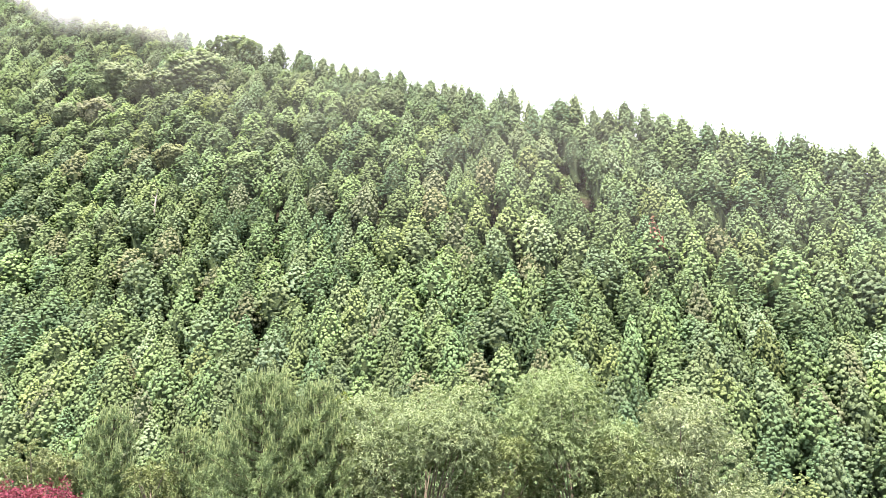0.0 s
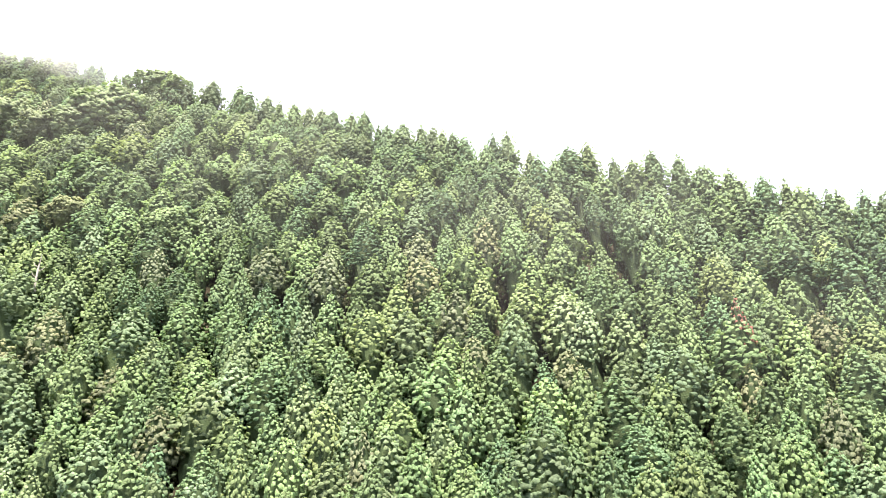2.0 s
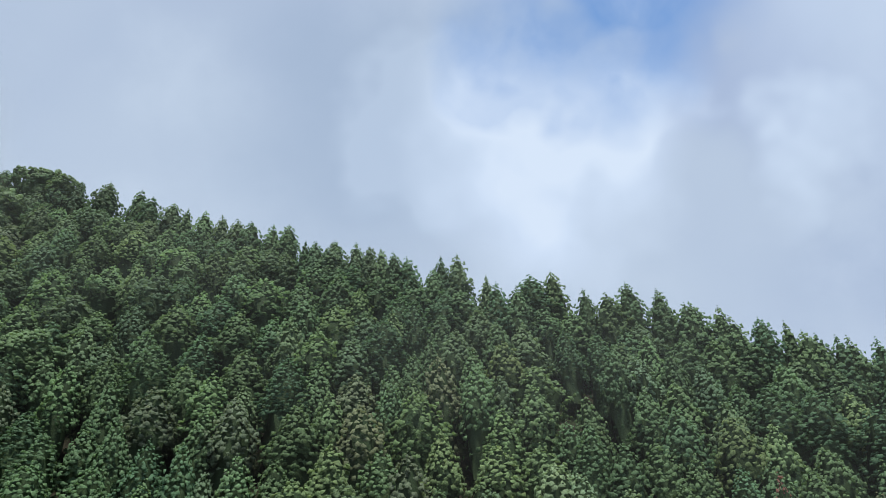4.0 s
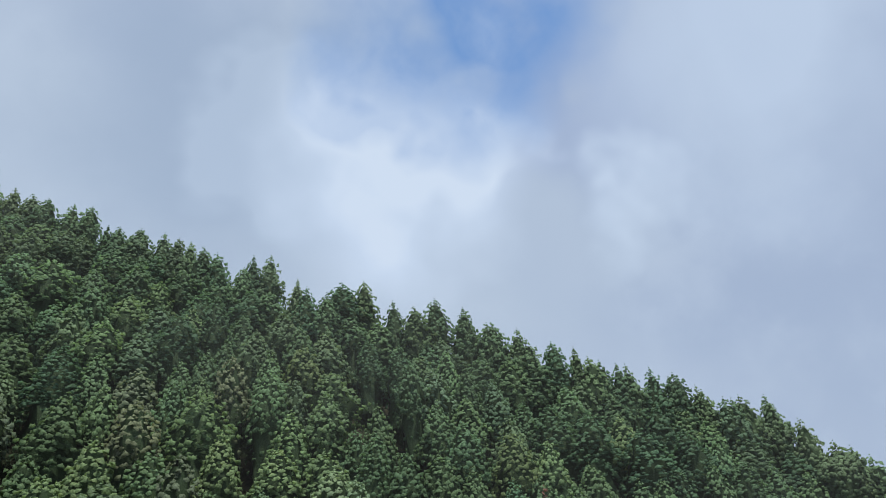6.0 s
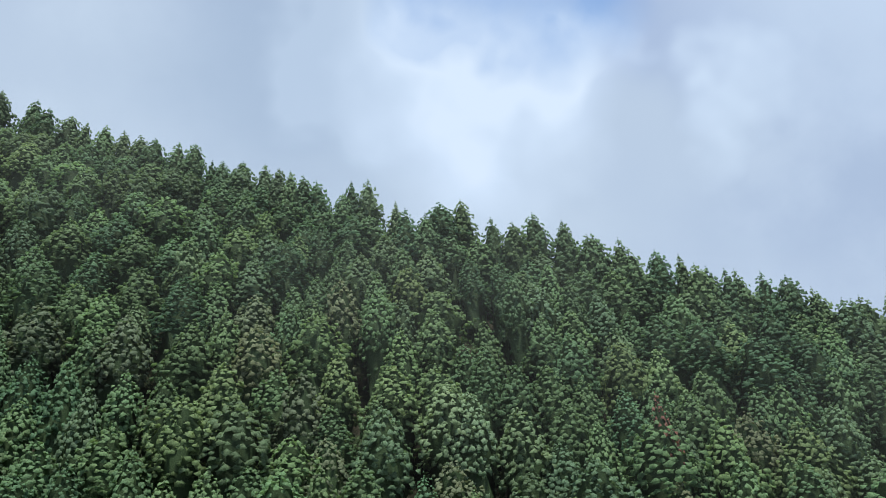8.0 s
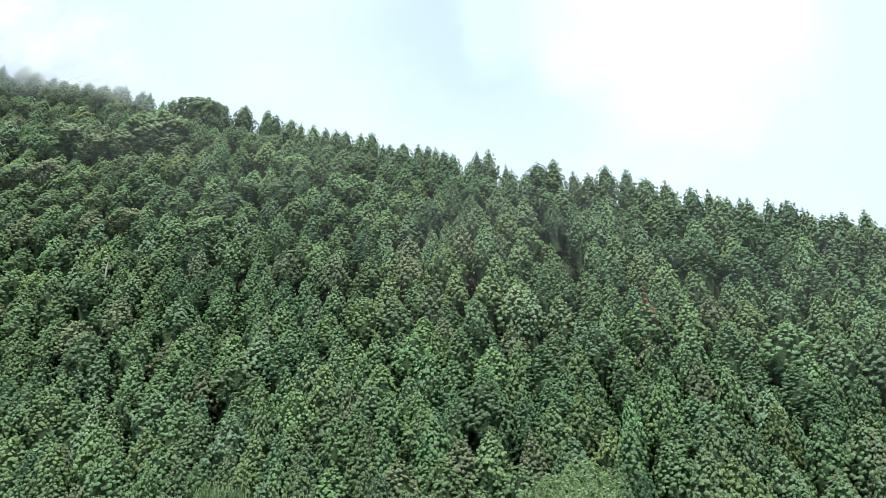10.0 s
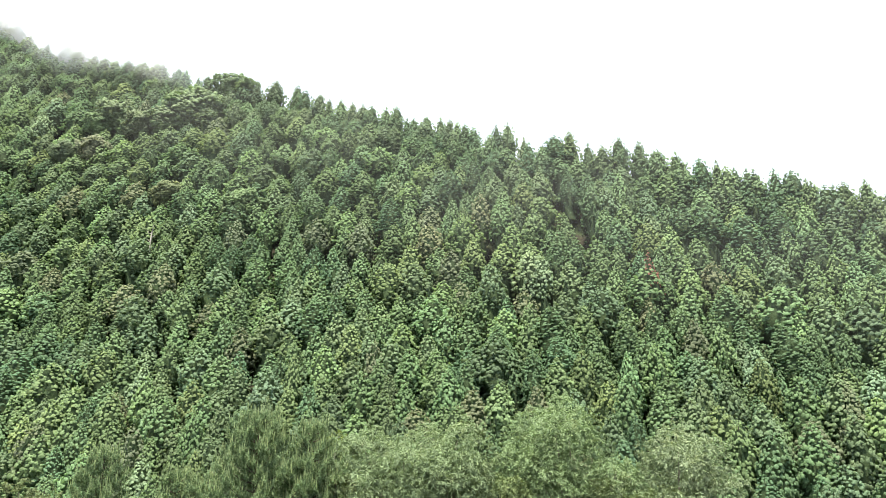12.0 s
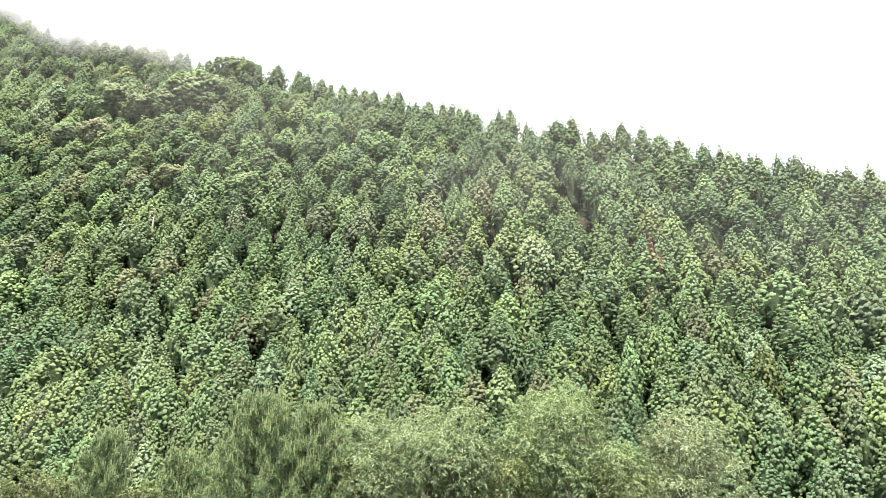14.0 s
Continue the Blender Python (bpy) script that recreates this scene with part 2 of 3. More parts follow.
def crest(x):
    """The line of the ridge, seen from above."""
    x = np.clip(x, -170, 110)
    return np.where(x < 60, 124.27 - 0.5416 * x - 0.001027 * x ** 2 - 4.46e-6 * x ** 3, 87.1 - 1.0 * (x - 60))


def ground_height(x, y):
    x, y = np.asarray(x, float), np.asarray(y, float)
    top = crest(x) + 2
    hill = canopy(np.clip(x, -170, 170), np.minimum(y, top)) - 12.5 - 0.6 * np.maximum(0, y - top)
    t = np.clip((y - 8) / 42, 0, 1)
    valley = -9 * t * t * (3 - 2 * t)
    bumps = 0.35 * np.sin(x * 0.31 + 1.7 * np.sin(y * 0.11)) * np.sin(y * 0.27 + x * 0.05)
    return np.maximum(hill, valley) + bumps * np.clip((y - 10) / 20, 0, 1)


def mesh_from(name, verts, faces, materials, slots=None, tint=None, normals=None):
    me = bpy.data.meshes.new(name)
    me.vertices.add(len(verts))
    me.vertices.foreach_set("co", np.asarray(verts, np.float32).ravel())
    faces = np.asarray(faces, np.int32)
    count, size = faces.shape
    me.loops.add(count * size)
    me.loops.foreach_set("vertex_index", faces.ravel())
    me.polygons.add(count)
    me.polygons.foreach_set("loop_start", np.arange(0, count * size, size, dtype=np.int32))
    for m in materials:
        me.materials.append(m)
    if slots is not None:
        me.polygons.foreach_set("material_index", np.asarray(slots, np.int32))
    if tint is not None:
        layer = me.attributes.new("tint", "FLOAT_COLOR", "POINT")
        layer.data.foreach_set("color", np.asarray(tint, np.float32).ravel())
    me.update(calc_edges=True)
    if normals is not None:
        me.polygons.foreach_set("use_smooth", np.ones(count, bool))
        me.normals_split_custom_set_from_vertices(np.asarray(normals, np.float32))
    return me


def sheet(xs, ys, height):
    gx, gy = np.meshgrid(xs, ys)
    verts = np.stack([gx, gy, height(gx, gy)], -1).reshape(-1, 3)
    i = np.arange(len(ys) - 1)[:, None] * len(xs) + np.arange(len(xs) - 1)[None]
    i = i.ravel()
    return verts, np.stack([i, i + 1, i + 1 + len(xs), i + len(xs)], -1)


def build_ground():
    xs = np.concatenate([np.linspace(-2500, -200, 12), np.linspace(-170, 120, 146), np.linspace(150, 2500, 12)])
    ys = np.concatenate([np.linspace(-2500, -60, 10), np.linspace(-30, 230, 131), np.linspace(260, 2500, 12)])
    me = mesh_from("ground", *sheet(xs, ys, ground_height), [SOIL])
    me.polygons.foreach_set("use_smooth", np.ones(len(me.polygons), bool))
    tagged(new("ground", me), "dark leaf-littered forest floor of a steep wooded hillside", "ground", kind="structure")


build_ground()


# ---- shapes for plants ----
def unit(v):
    return v / np.maximum(np.linalg.norm(v, axis=-1, keepdims=True), 1e-9)


def puffs(rng, centres, axes, sizes, sides=5, rings=((0.66, 0.66), (1.0, 0.0)), sprigs=2, flat=0.9, ragged=0.22, form=None):
    """Tufts of foliage: a small uneven dome each, with a few sprigs and soft normals. rings: radius and height of each ring of the dome;
    form: the crown's own way outwards, blended into the normals."""
    count = len(centres)
    axes = unit(axes)
    side = unit(np.cross(axes, rng.normal(size=(count, 3))))
    other = np.cross(axes, side)
    layers, soft = [axes[:, None] * rng.uniform(0.85, 1.15, (count, 1, 1))], [axes[:, None]]
    for k, (radius, height) in enumerate(rings):
        turn = (np.arange(sides) + 0.5 * k) * 2 * math.pi / sides + rng.uniform(-0.25, 0.25, (count, sides))
        ring = np.cos(turn)[..., None] * side[:, None] + np.sin(turn)[..., None] * other[:, None]
        layers.append(ring * radius * rng.uniform(1 - ragged, 1 + ragged, (count, sides, 1)) + axes[:, None] * (height + rng.uniform(-ragged, ragged, (count, sides, 1))))
        soft.append(unit(ring * radius + axes[:, None] * height))
    # sprigs: slim blades that stand out of the dome
    up = rng.uniform(0.0, 0.9, (count, sprigs, 1))
    b = (np.arange(sprigs) * 2.39996 + rng.uniform(0, 6.28, (count, 1)))[..., None]
    way = np.sqrt(1 - up * up) * (np.cos(b) * side[:, None] + np.sin(b) * other[:, None]) + up * axes[:, None]
    across = unit(np.cross(way, rng.normal(size=(count, sprigs, 3)))) * rng.uniform(0.13, 0.25, (count, sprigs, 1))
    tip = way * rng.uniform(1.1, 1.35, (count, sprigs, 1)) + axes[:, None] * 0.15
    layers.append(np.stack([way * 0.7 - across, way * 0.7 + across, tip], 2).reshape(count, sprigs * 3, 3))
    soft.append(np.repeat(unit(way + axes[:, None] * 0.2), 3, 1))
    verts, normals = np.concatenate(layers, 1), unit(np.concatenate(soft, 1))
    if form is not None:
        normals = unit(normals * 0.62 + unit(form)[:, None] * 0.38)
    verts = verts * sizes[:, None, None] * np.array((1, 1, flat)) + centres[:, None]
    i = np.arange(sides)
    j = (i + 1) % sides
    faces = [np.stack([0 * i, 1 + i, 1 + j], -1)]
    for k in range(len(rings) - 1):
        high, low = 1 + k * sides, 1 + (k + 1) * sides
        faces += [np.stack([high + i, low + i, high + j], -1), np.stack([high + j, low + i, low + j], -1)]
    faces = np.concatenate(faces + [1 + len(rings) * sides + np.arange(sprigs * 3).reshape(-1, 3)])
    size = verts.shape[1]
    return verts.reshape(-1, 3), (faces[None] + np.arange(count)[:, None, None] * size).reshape(-1, 3), normals.reshape(-1, 3)


def soup(points):
    return np.arange(len(points)).reshape(-1, 3)


def tube(path, radii, sides=6):
    """A tapered limb along a path."""
    path, verts, faces = np.asarray(path, float), [], []
    for k, p in enumerate(path):
        along = path[min(k + 1, len(path) - 1)] - path[max(k - 1, 0)]
        along = along / np.linalg.norm(along)
        side = np.cross(along, (0.3, 0.9, 0.1))
        side /= np.linalg.norm(side)
        other = np.cross(along, side)
        for i in range(sides):
            a = 2 * math.pi * i / sides
            verts.append(p + radii[k] * (math.cos(a) * side + math.sin(a) * other))
    for k in range(len(path) - 1):
        for i in range(sides):
            a, b = k * sides + i, k * sides + (i + 1) % sides
            faces += [(a, b, b + sides), (a, b + sides, a + sides)]
    return np.array(verts), np.array(faces)


def joined(pieces):
    verts, faces, shift = [], [], 0
    for v, f in pieces:
        verts.append(v)
        faces.append(np.asarray(f) + shift)
        shift += len(v)
    return np.concatenate(verts), np.concatenate(faces)


def part(name, me, parent, label=""):
    ob = new(name, me)
    ob.parent = parent
    return tagged(ob, label)


# ---- cedars: twelve and a half metres tall, two metres across the radius ----
def profile(depth, power, cone):
    """Radius of the crown at a depth below its tip."""
    return 2.4 * np.minimum(1, depth / cone) ** power * np.clip(1 - 0.06 * (depth - cone), 0.5, 1)


def cedar_crown(seed, count, size=0.4, power=0.82, cone=5.0, flat=0.9, loose=0.0, bulge=0.18, near=False):
    """Tufts packed over a lumpy rounded cone, with a dense core in painted shade behind them."""
    rng = np.random.default_rng(seed)
    depth = np.linspace(0.2, 10.6, 300)
    wide = profile(depth, power, cone)
    weight = np.cumsum((wide + 0.12) * np.where(depth < 6.5, 1, 0.15))

    def lump(a, d):
        return 1 + bulge * np.sin(2 * a + 1.1 * d + seed) * np.sin(0.9 * d + seed) + 0.8 * bulge * np.sin(3 * a - 1.6 * d + 2.1 * seed) + 0.5 * bulge * np.sin(5 * a + 2.7 * d)

    d = np.interp((np.arange(count) + rng.uniform(0, 1, count)) / count, weight / weight[-1], depth)
    a = np.arange(count) * 2.39996 + rng.normal(0, 0.15, count)
    r = np.interp(d, depth, wide) * lump(a, d) * rng.uniform(0.8 - loose, 1.08, count)
    centres = np.stack([r * np.cos(a), r * np.sin(a), 12.3 - d - 0.1 * r + rng.normal(0, 0.12, count)], -1)
    axes = np.stack([np.cos(a), np.sin(a), np.interp(d, (0, 1.5, 6), (2.2, 1.3, 0.75))], -1) + rng.normal(0, 0.25, (count, 3))
    sizes = size * (0.55 + 0.45 * np.minimum(1, d / 2.5)) * rng.uniform(0.65, 1.3, count)
    leader = np.array([(0, 0, 12.1), (0.02, 0, 12.4), (-0.08, 0.06, 11.8), (0.12, -0.1, 11.65), (0.03, 0.12, 11.95)])
    outward = np.stack([np.cos(a), np.sin(a), np.interp(d, (0, 1.5, 5.5, 8), (2.0, 1.0, -0.1, -0.5))], -1)
    leaf, leaves_of, normals = puffs(rng, np.concatenate([centres, leader]), np.concatenate([axes, np.tile((0.0, -0.1, 1.0), (5, 1))]),
                                     np.concatenate([sizes, (0.17, 0.12, 0.2, 0.22, 0.18)]), 5, ((0.92, 0.15),), 3 if near else 2, flat,
                                     form=np.concatenate([outward, np.tile((0.0, -0.2, 1.0), (5, 1))]))
    # core behind the tufts; its dark colour stands for the shade between them
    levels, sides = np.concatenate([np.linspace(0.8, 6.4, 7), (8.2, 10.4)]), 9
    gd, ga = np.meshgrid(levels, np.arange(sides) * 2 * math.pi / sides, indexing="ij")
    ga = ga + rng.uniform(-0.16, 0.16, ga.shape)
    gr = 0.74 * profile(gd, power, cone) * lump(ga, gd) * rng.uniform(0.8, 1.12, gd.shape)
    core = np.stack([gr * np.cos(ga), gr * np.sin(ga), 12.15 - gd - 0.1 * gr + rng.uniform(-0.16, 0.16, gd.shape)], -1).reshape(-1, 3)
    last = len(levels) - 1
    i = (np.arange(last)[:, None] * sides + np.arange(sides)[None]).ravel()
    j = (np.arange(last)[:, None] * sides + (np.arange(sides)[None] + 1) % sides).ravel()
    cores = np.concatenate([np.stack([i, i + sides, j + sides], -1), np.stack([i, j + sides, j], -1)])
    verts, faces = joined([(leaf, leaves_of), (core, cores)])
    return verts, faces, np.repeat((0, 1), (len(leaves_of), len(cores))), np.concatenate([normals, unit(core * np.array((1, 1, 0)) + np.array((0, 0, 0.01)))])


TRUNK = tube([(0, 0, -0.6), (0, 0, 0.5), (0.03, 0.02, 5), (0, 0, 12)], [0.34, 0.25, 0.19, 0.03], 7)


def crown_set(dense, scale, near):
    """Six rounded crowns, two of finer foliage, a thin one and three peaked ones."""
    def one(seed, count, size, power, cone, **more):
        return cedar_crown(seed, int(count * dense), size * scale, power, cone, near=near, **more)
    full = [one(1, 240, 0.33, 0.68, 4.6), one(2, 240, 0.32, 0.6, 4.2), one(3, 240, 0.33, 0.74, 5.0), one(4, 230, 0.34, 0.68, 4.6, loose=0.1), one(5, 240, 0.33, 0.56, 3.8, bulge=0.26), one(6, 240, 0.32, 0.7, 5.2)]
    fine = [one(11, 290, 0.28, 0.62, 4.4, flat=0.75), one(12, 290, 0.28, 0.7, 5.0, flat=0.75)]
    peaked = [one(31, 210, 0.31, 0.76, 5.0, loose=0.08), one(32, 200, 0.30, 0.82, 5.8, loose=0.14), one(33, 210, 0.31, 0.64, 4.4, loose=0.12, bulge=0.26)]
    return full + fine + [one(21, 160, 0.28, 0.85, 5.0, loose=0.3)] + peaked


SHAPES = crown_set(1.4, 0.97, False)
NEAR_SHAPES = crown_set(2.1, 0.88, True)
trunk_mesh = mesh_from("cedar_trunk", *TRUNK, [CEDAR_BARK])
crown_meshes = [mesh_from("cedar_crown", v, f, [CEDAR_LEAF, SHADE_GREEN], slots, None, n) for v, f, slots, n in NEAR_SHAPES]

KINDS = {
    "plain": ((0.125, 0.193, 0.098), "mature cedar with dense mid-green puffy foliage on the hillside"),
    "bright": ((0.149, 0.235, 0.113), "cedar with fresh light-green foliage standing among darker ones"),
    "yellow": ((0.152, 0.215, 0.103), "yellowish-green cedar with full foliage on the wooded slope"),
    "deep": ((0.099, 0.167, 0.092), "deep bluish-green conifer with fine dense foliage on the slope"),
    "dull": ((0.123, 0.182, 0.105), "dull olive-green cedar with a full rounded crown"),
    "pale": ((0.169, 0.242, 0.148), "pale greyish-green cedar with light foliage tips"),
    "brown": ((0.145, 0.175, 0.109), "cedar with brownish weathered foliage among green neighbours"),
    "red": ((0.170, 0.085, 0.070), "dead cedar with withered reddish-brown foliage"),
}


def in_hollow(x, y):
    """The shady gap in the canopy below the ridge."""
    return min(math.hypot(x - 19.8, y - 104.6), math.hypot(x - 20.6, y - 102.2), math.hypot(x - 21.6, y - 99.6)) < 2.3


def plant_list():
    """Every cedar: place, tip height, radius, kind and shape."""
    rng = random.Random(7)
    out = []
    for row in (MISTY_RIDGE, UPPER_RIDGE, MIDDLE_RIDGE, LOWER_RIDGE):
        for x, y in row:
            out.append((x, y, 0.5, rng.uniform(1.5, 1.95) * (1 + max(0, -40 - x) * 0.006), rng.choice(("plain", "plain", "deep", "dull")), rng.randrange(9, 12) if x > 0 or rng.random() < 0.3 else rng.randrange(6)))
    for kind, rows in (("pale", PALE), ("bright", BRIGHT), ("yellow", YELLOW), ("deep", DEEP), ("dull", DULL), ("brown", BROWN), ("red", RED)):
        for x, y, r in rows:
            shape = 8 if kind == "red" else rng.choice((6, 7)) if kind == "deep" else rng.randrange(6)
            out.append((x, y, 1.9 if kind == "red" else 0.2, min(r, 2.4), kind, shape))
    for x in np.arange(-148, 96, 2.9):
        # a second row just over the crest
        x = x + rng.uniform(-0.8, 0.8)
        y = float(crest(x)) + rng.uniform(2.5, 4.5)
        drop = float(canopy(x, y)) - float(canopy(x, float(crest(x))))
        out.append((x, y - 5.0, rng.uniform(-2.6, -1.6), rng.uniform(1.7, 2.2), rng.choice(("plain", "deep", "dull")), rng.randrange(6)))
        out.append((x, y, -drop - rng.uniform(2.5, 4.0), rng.uniform(1.7, 2.2), rng.choice(("plain", "deep", "dull")), rng.randrange(6)))
    taken = np.array([(p[0], p[1], 0.85 * p[3]) for p in out] + [(x, y, r * 0.45) for x, y, r in BROAD])
    for _ in range(60000):
        x, y = rng.uniform(-150, 95), rng.uniform(46, 200)
        s = y + 0.2 * x + 0.0005 * x * x
        if s < 54 or y > float(crest(x)) - 2.2 or x < -0.74 * y - 8 or x > 0.98 * y:
            continue
        if in_hollow(x, y) or math.hypot(x + 18.7, y - 107.5) < 2.2:
            continue
        far = min(1.35, max(0.96, math.hypot(x, y) / 105))
        r = rng.uniform(1.2, 1.85) * far
        d = np.hypot(taken[:, 0] - x, (taken[:, 1] - y) * 1.12)
        if np.any(d < 0.93 * (taken[:, 2] + r)):
            continue
        taken = np.vstack([taken, (x, y, r)])
        roll = rng.random()
        kind = "plain" if roll < 0.42 else "dull" if roll < 0.58 else "deep" if roll < 0.72 else "bright" if roll < 0.81 else "yellow" if roll < 0.9 else "brown" if roll < 0.96 else "pale"
        shape = rng.choice((6, 7)) if kind == "deep" and rng.random() < 0.5 else rng.randrange(6)
        out.append((x, y, -rng.uniform(0.0, 2.2), 1.1 * r, kind, shape))
    # lower trees that close the gaps
    fillers = 0
    for _ in range(9000):
        x, y = rng.uniform(-120, 80), rng.uniform(55, 185)
        if y + 0.2 * x + 0.0005 * x * x < 62 or y > float(crest(x)) - 6 or x < -0.74 * y or x > 0.9 * y or fillers >= 40:
            continue
        if in_hollow(x, y):
            continue
        r = rng.uniform(1.25, 1.5) * min(1.35, max(0.78, math.hypot(x, y) / 105))
        if np.any(np.hypot(taken[:, 0] - x, taken[:, 1] - y) < 0.8 * (taken[:, 2] + r)):
            continue
        taken = np.vstack([taken, (x, y, r)])
        fillers += 1
        out.append((x, y, -rng.uniform(1.2, 2.6), r, rng.choice(("plain", "dull", "deep")), rng.randrange(6)))
    return out


def tone(kind, rng):
    """A tree's own shade of its kind's green."""
    level, lean = rng.uniform(0.8, 1.22), rng.uniform(-0.05, 0.07)
    r, g, b = KINDS[kind][0]
    return (r * level * (1 + lean), g * level, b * level * (1 - lean), 1.0)


def build_cedars():
    rng = random.Random(11)
    plants = sorted(plant_list(), key=lambda p: math.hypot(p[0], p[1]))
    models = {}
    far_verts, far_faces, far_slots, far_tint, far_normals, shift = [], [], [], [], [], 0
    for k, (x, y, lift, r, kind, shape) in enumerate(plants):
        foot = float(ground_height(x, y)) - 0.1
        tall = float(canopy(x, y)) + lift - foot
        colour = tone(kind, rng)
        spin = rng.uniform(0, 360)
        m = pose(x, y, foot, rng.uniform(-1.5, 1.5), rng.uniform(-1.5, 1.5), spin) @ Matrix.Diagonal((r / 2.0, r / 2.0, tall / 12.5, 1))
        if k < 300:
            if shape not in models:
                tree = new("cedar_tree")
                part("trunk", trunk_mesh, tree, "straight brown trunk")
                part("crown", crown_meshes[shape], tree)
                tree.matrix_basis = m
                models[shape] = tree
            else:
                tree = copy_thing(models[shape], Matrix.Identity(4))
                tree.matrix_basis = m
            tagged(tree, KINDS[kind][1], "tree", "cedars on the hillside")
            for child in tree.children:
                child.color = colour
            continue
        turn = np.array(m)
        straight = unit(turn[:3, :3].T).T
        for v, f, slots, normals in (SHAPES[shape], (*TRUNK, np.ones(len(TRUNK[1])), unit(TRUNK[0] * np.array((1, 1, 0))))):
            far_verts.append(v @ turn[:3, :3].T + turn[:3, 3])
            far_faces.append(f + shift)
            far_slots.append(slots)
            far_normals.append(normals @ straight.T)
            far_tint.append(np.tile(colour, (len(v), 1)))
            shift += len(v)
    me = mesh_from("upper_woods", np.concatenate(far_verts), np.concatenate(far_faces), [WOODS_LEAF, SHADE_GREEN], np.concatenate(far_slots), np.concatenate(far_tint), np.concatenate(far_normals))
    tagged(new("upper_woods", me), "dense cedar woods covering the upper hillside up to the ridge", "woods", kind="stuff")


build_cedars()


# ---- broadleaf trees among the cedars ----
def dome_crown(seed, count=900):
    """A spreading crown of unit radius with its top at zero."""
    rng = np.random.default_rng(seed)
    up = rng.uniform(-0.7, 1, count)
    a = np.arange(count) * 2.39996 + rng.normal(0, 0.3, count)
    side = np.sqrt(1 - np.minimum(np.abs(up), 1) ** 2)
    lump = 1 + 0.12 * np.sin(3 * a + 4 * up + seed) + 0.1 * np.sin(5 * a - 6 * up)
    r = lump * rng.uniform(0.8, 1.02, count)
    centres = np.stack([side * r * np.cos(a), side * r * np.sin(a), np.where(up > 0, up, 1.6 * up) * r * 0.9 - 0.9], -1)
    leaf, leaves_of, normals = puffs(rng, centres, centres + np.array((0, 0, 1.5)), rng.uniform(0.06, 0.115, count), 5, flat=0.8, form=centres + np.array((0, 0, 1.2)))
    heart, hearts = tube([(0, 0, -1.9), (0, 0, -1.0), (0, 0, -0.45), (0, 0, -0.25)], [0.3, 0.66, 0.5, 0.05], 8)
    verts, faces = joined([(leaf, leaves_of), (heart, hearts)])
    slots = np.zeros(len(faces))
    return verts, faces, slots, np.concatenate([normals, unit(heart * np.array((1, 1, 0)) + np.array((0, 0, 0.01)))])


dome_meshes = [mesh_from("dome_crown", v, f, [BROAD_LEAF, CEDAR_BARK], slots, None, n) for v, f, slots, n in (dome_crown(31), dome_crown(32), dome_crown(33))]
dome_trunk = mesh_from("dome_trunk", *joined([tube([(0, 0, -4.5), (0.02, 0.03, -2.2), (0, 0, -0.6)], [0.13, 0.1, 0.04], 7),
                                              tube([(0.02, 0.03, -2.0), (0.3, 0.2, -1.1)], [0.06, 0.02], 5), tube([(0.02, 0.03, -1.9), (-0.3, 0.1, -1.0)], [0.06, 0.02], 5)]), [GREY_BARK])
DOME_TONES = {1: ((0.118, 0.172, 0.086), "round-topped broadleaf tree with light green leaves on the hillside"),
              2: ((0.130, 0.176, 0.090), "broadleaf tree with pale yellow-green layered foliage on the slope"),
              3: ((0.12, 0.18, 0.085), "broadleaf tree with dark green layered foliage on the slope"),
              4: ((0.17, 0.21, 0.135), "broadleaf tree in cream-coloured blossom among the cedars")}


def build_hill_broadleaves():
    rng = random.Random(5)
    tones = (1, 1, 1, 3, 2, 1, 4, 2, 2, 2, 2, 1)
    for k, (x, y, r) in enumerate(BROAD):
        tree = new("broadleaf_tree")
        part("trunk", dome_trunk, tree, "grey forked trunk")
        crown = part("crown", dome_meshes[k % 3], tree)
        colour, label = DOME_TONES[tones[k]]
        crown.color = (*[c * rng.uniform(0.92, 1.08) for c in colour], 1)
        tree.matrix_basis = pose(x, y, float(canopy(x, y)) - 0.4, 0, 0, rng.uniform(0, 360)) @ Matrix.Diagonal((r * 1.1, r * 1.1, r * 0.95 if r > 2.5 else r * 1.2, 1))
        tagged(tree, label, "tree", "broadleaf trees on the hillside")


build_hill_broadleaves()


def build_snag():
    x, y = -48.5, 113.3
    foot = float(ground_height(x, y)) - 0.3
    top = float(canopy(x, y)) + 1.6 - foot
    tree = new("dead_tree")
    part("trunk", mesh_from("snag_trunk", *tube([(0, 0, 0), (0.1, 0, top * 0.5), (0, 0.1, top * 0.85), (0.15, 0.1, top)], [0.3, 0.2, 0.12, 0.04], 7), [SNAG_BARK]), tree)
    for a, z, reach in ((0.4, 0.84, 0.9), (2.6, 0.88, 1.1), (3.6, 0.78, 0.7), (5.4, 0.92, 0.6)):
        c, s = math.cos(a), math.sin(a)
        path = [(0.05, 0.08, top * z), (c * reach * 0.6, s * reach * 0.6, top * z + 0.35), (c * reach, s * reach, top * z + 0.9)]
        part("branch", mesh_from("snag_branch", *tube(path, [0.06, 0.04, 0.012], 5), [SNAG_BARK]), tree)
    tree.location = (x, y, foot)
    tagged(tree, "bare bleached dead tree standing among green cedars", "tree")


build_snag()


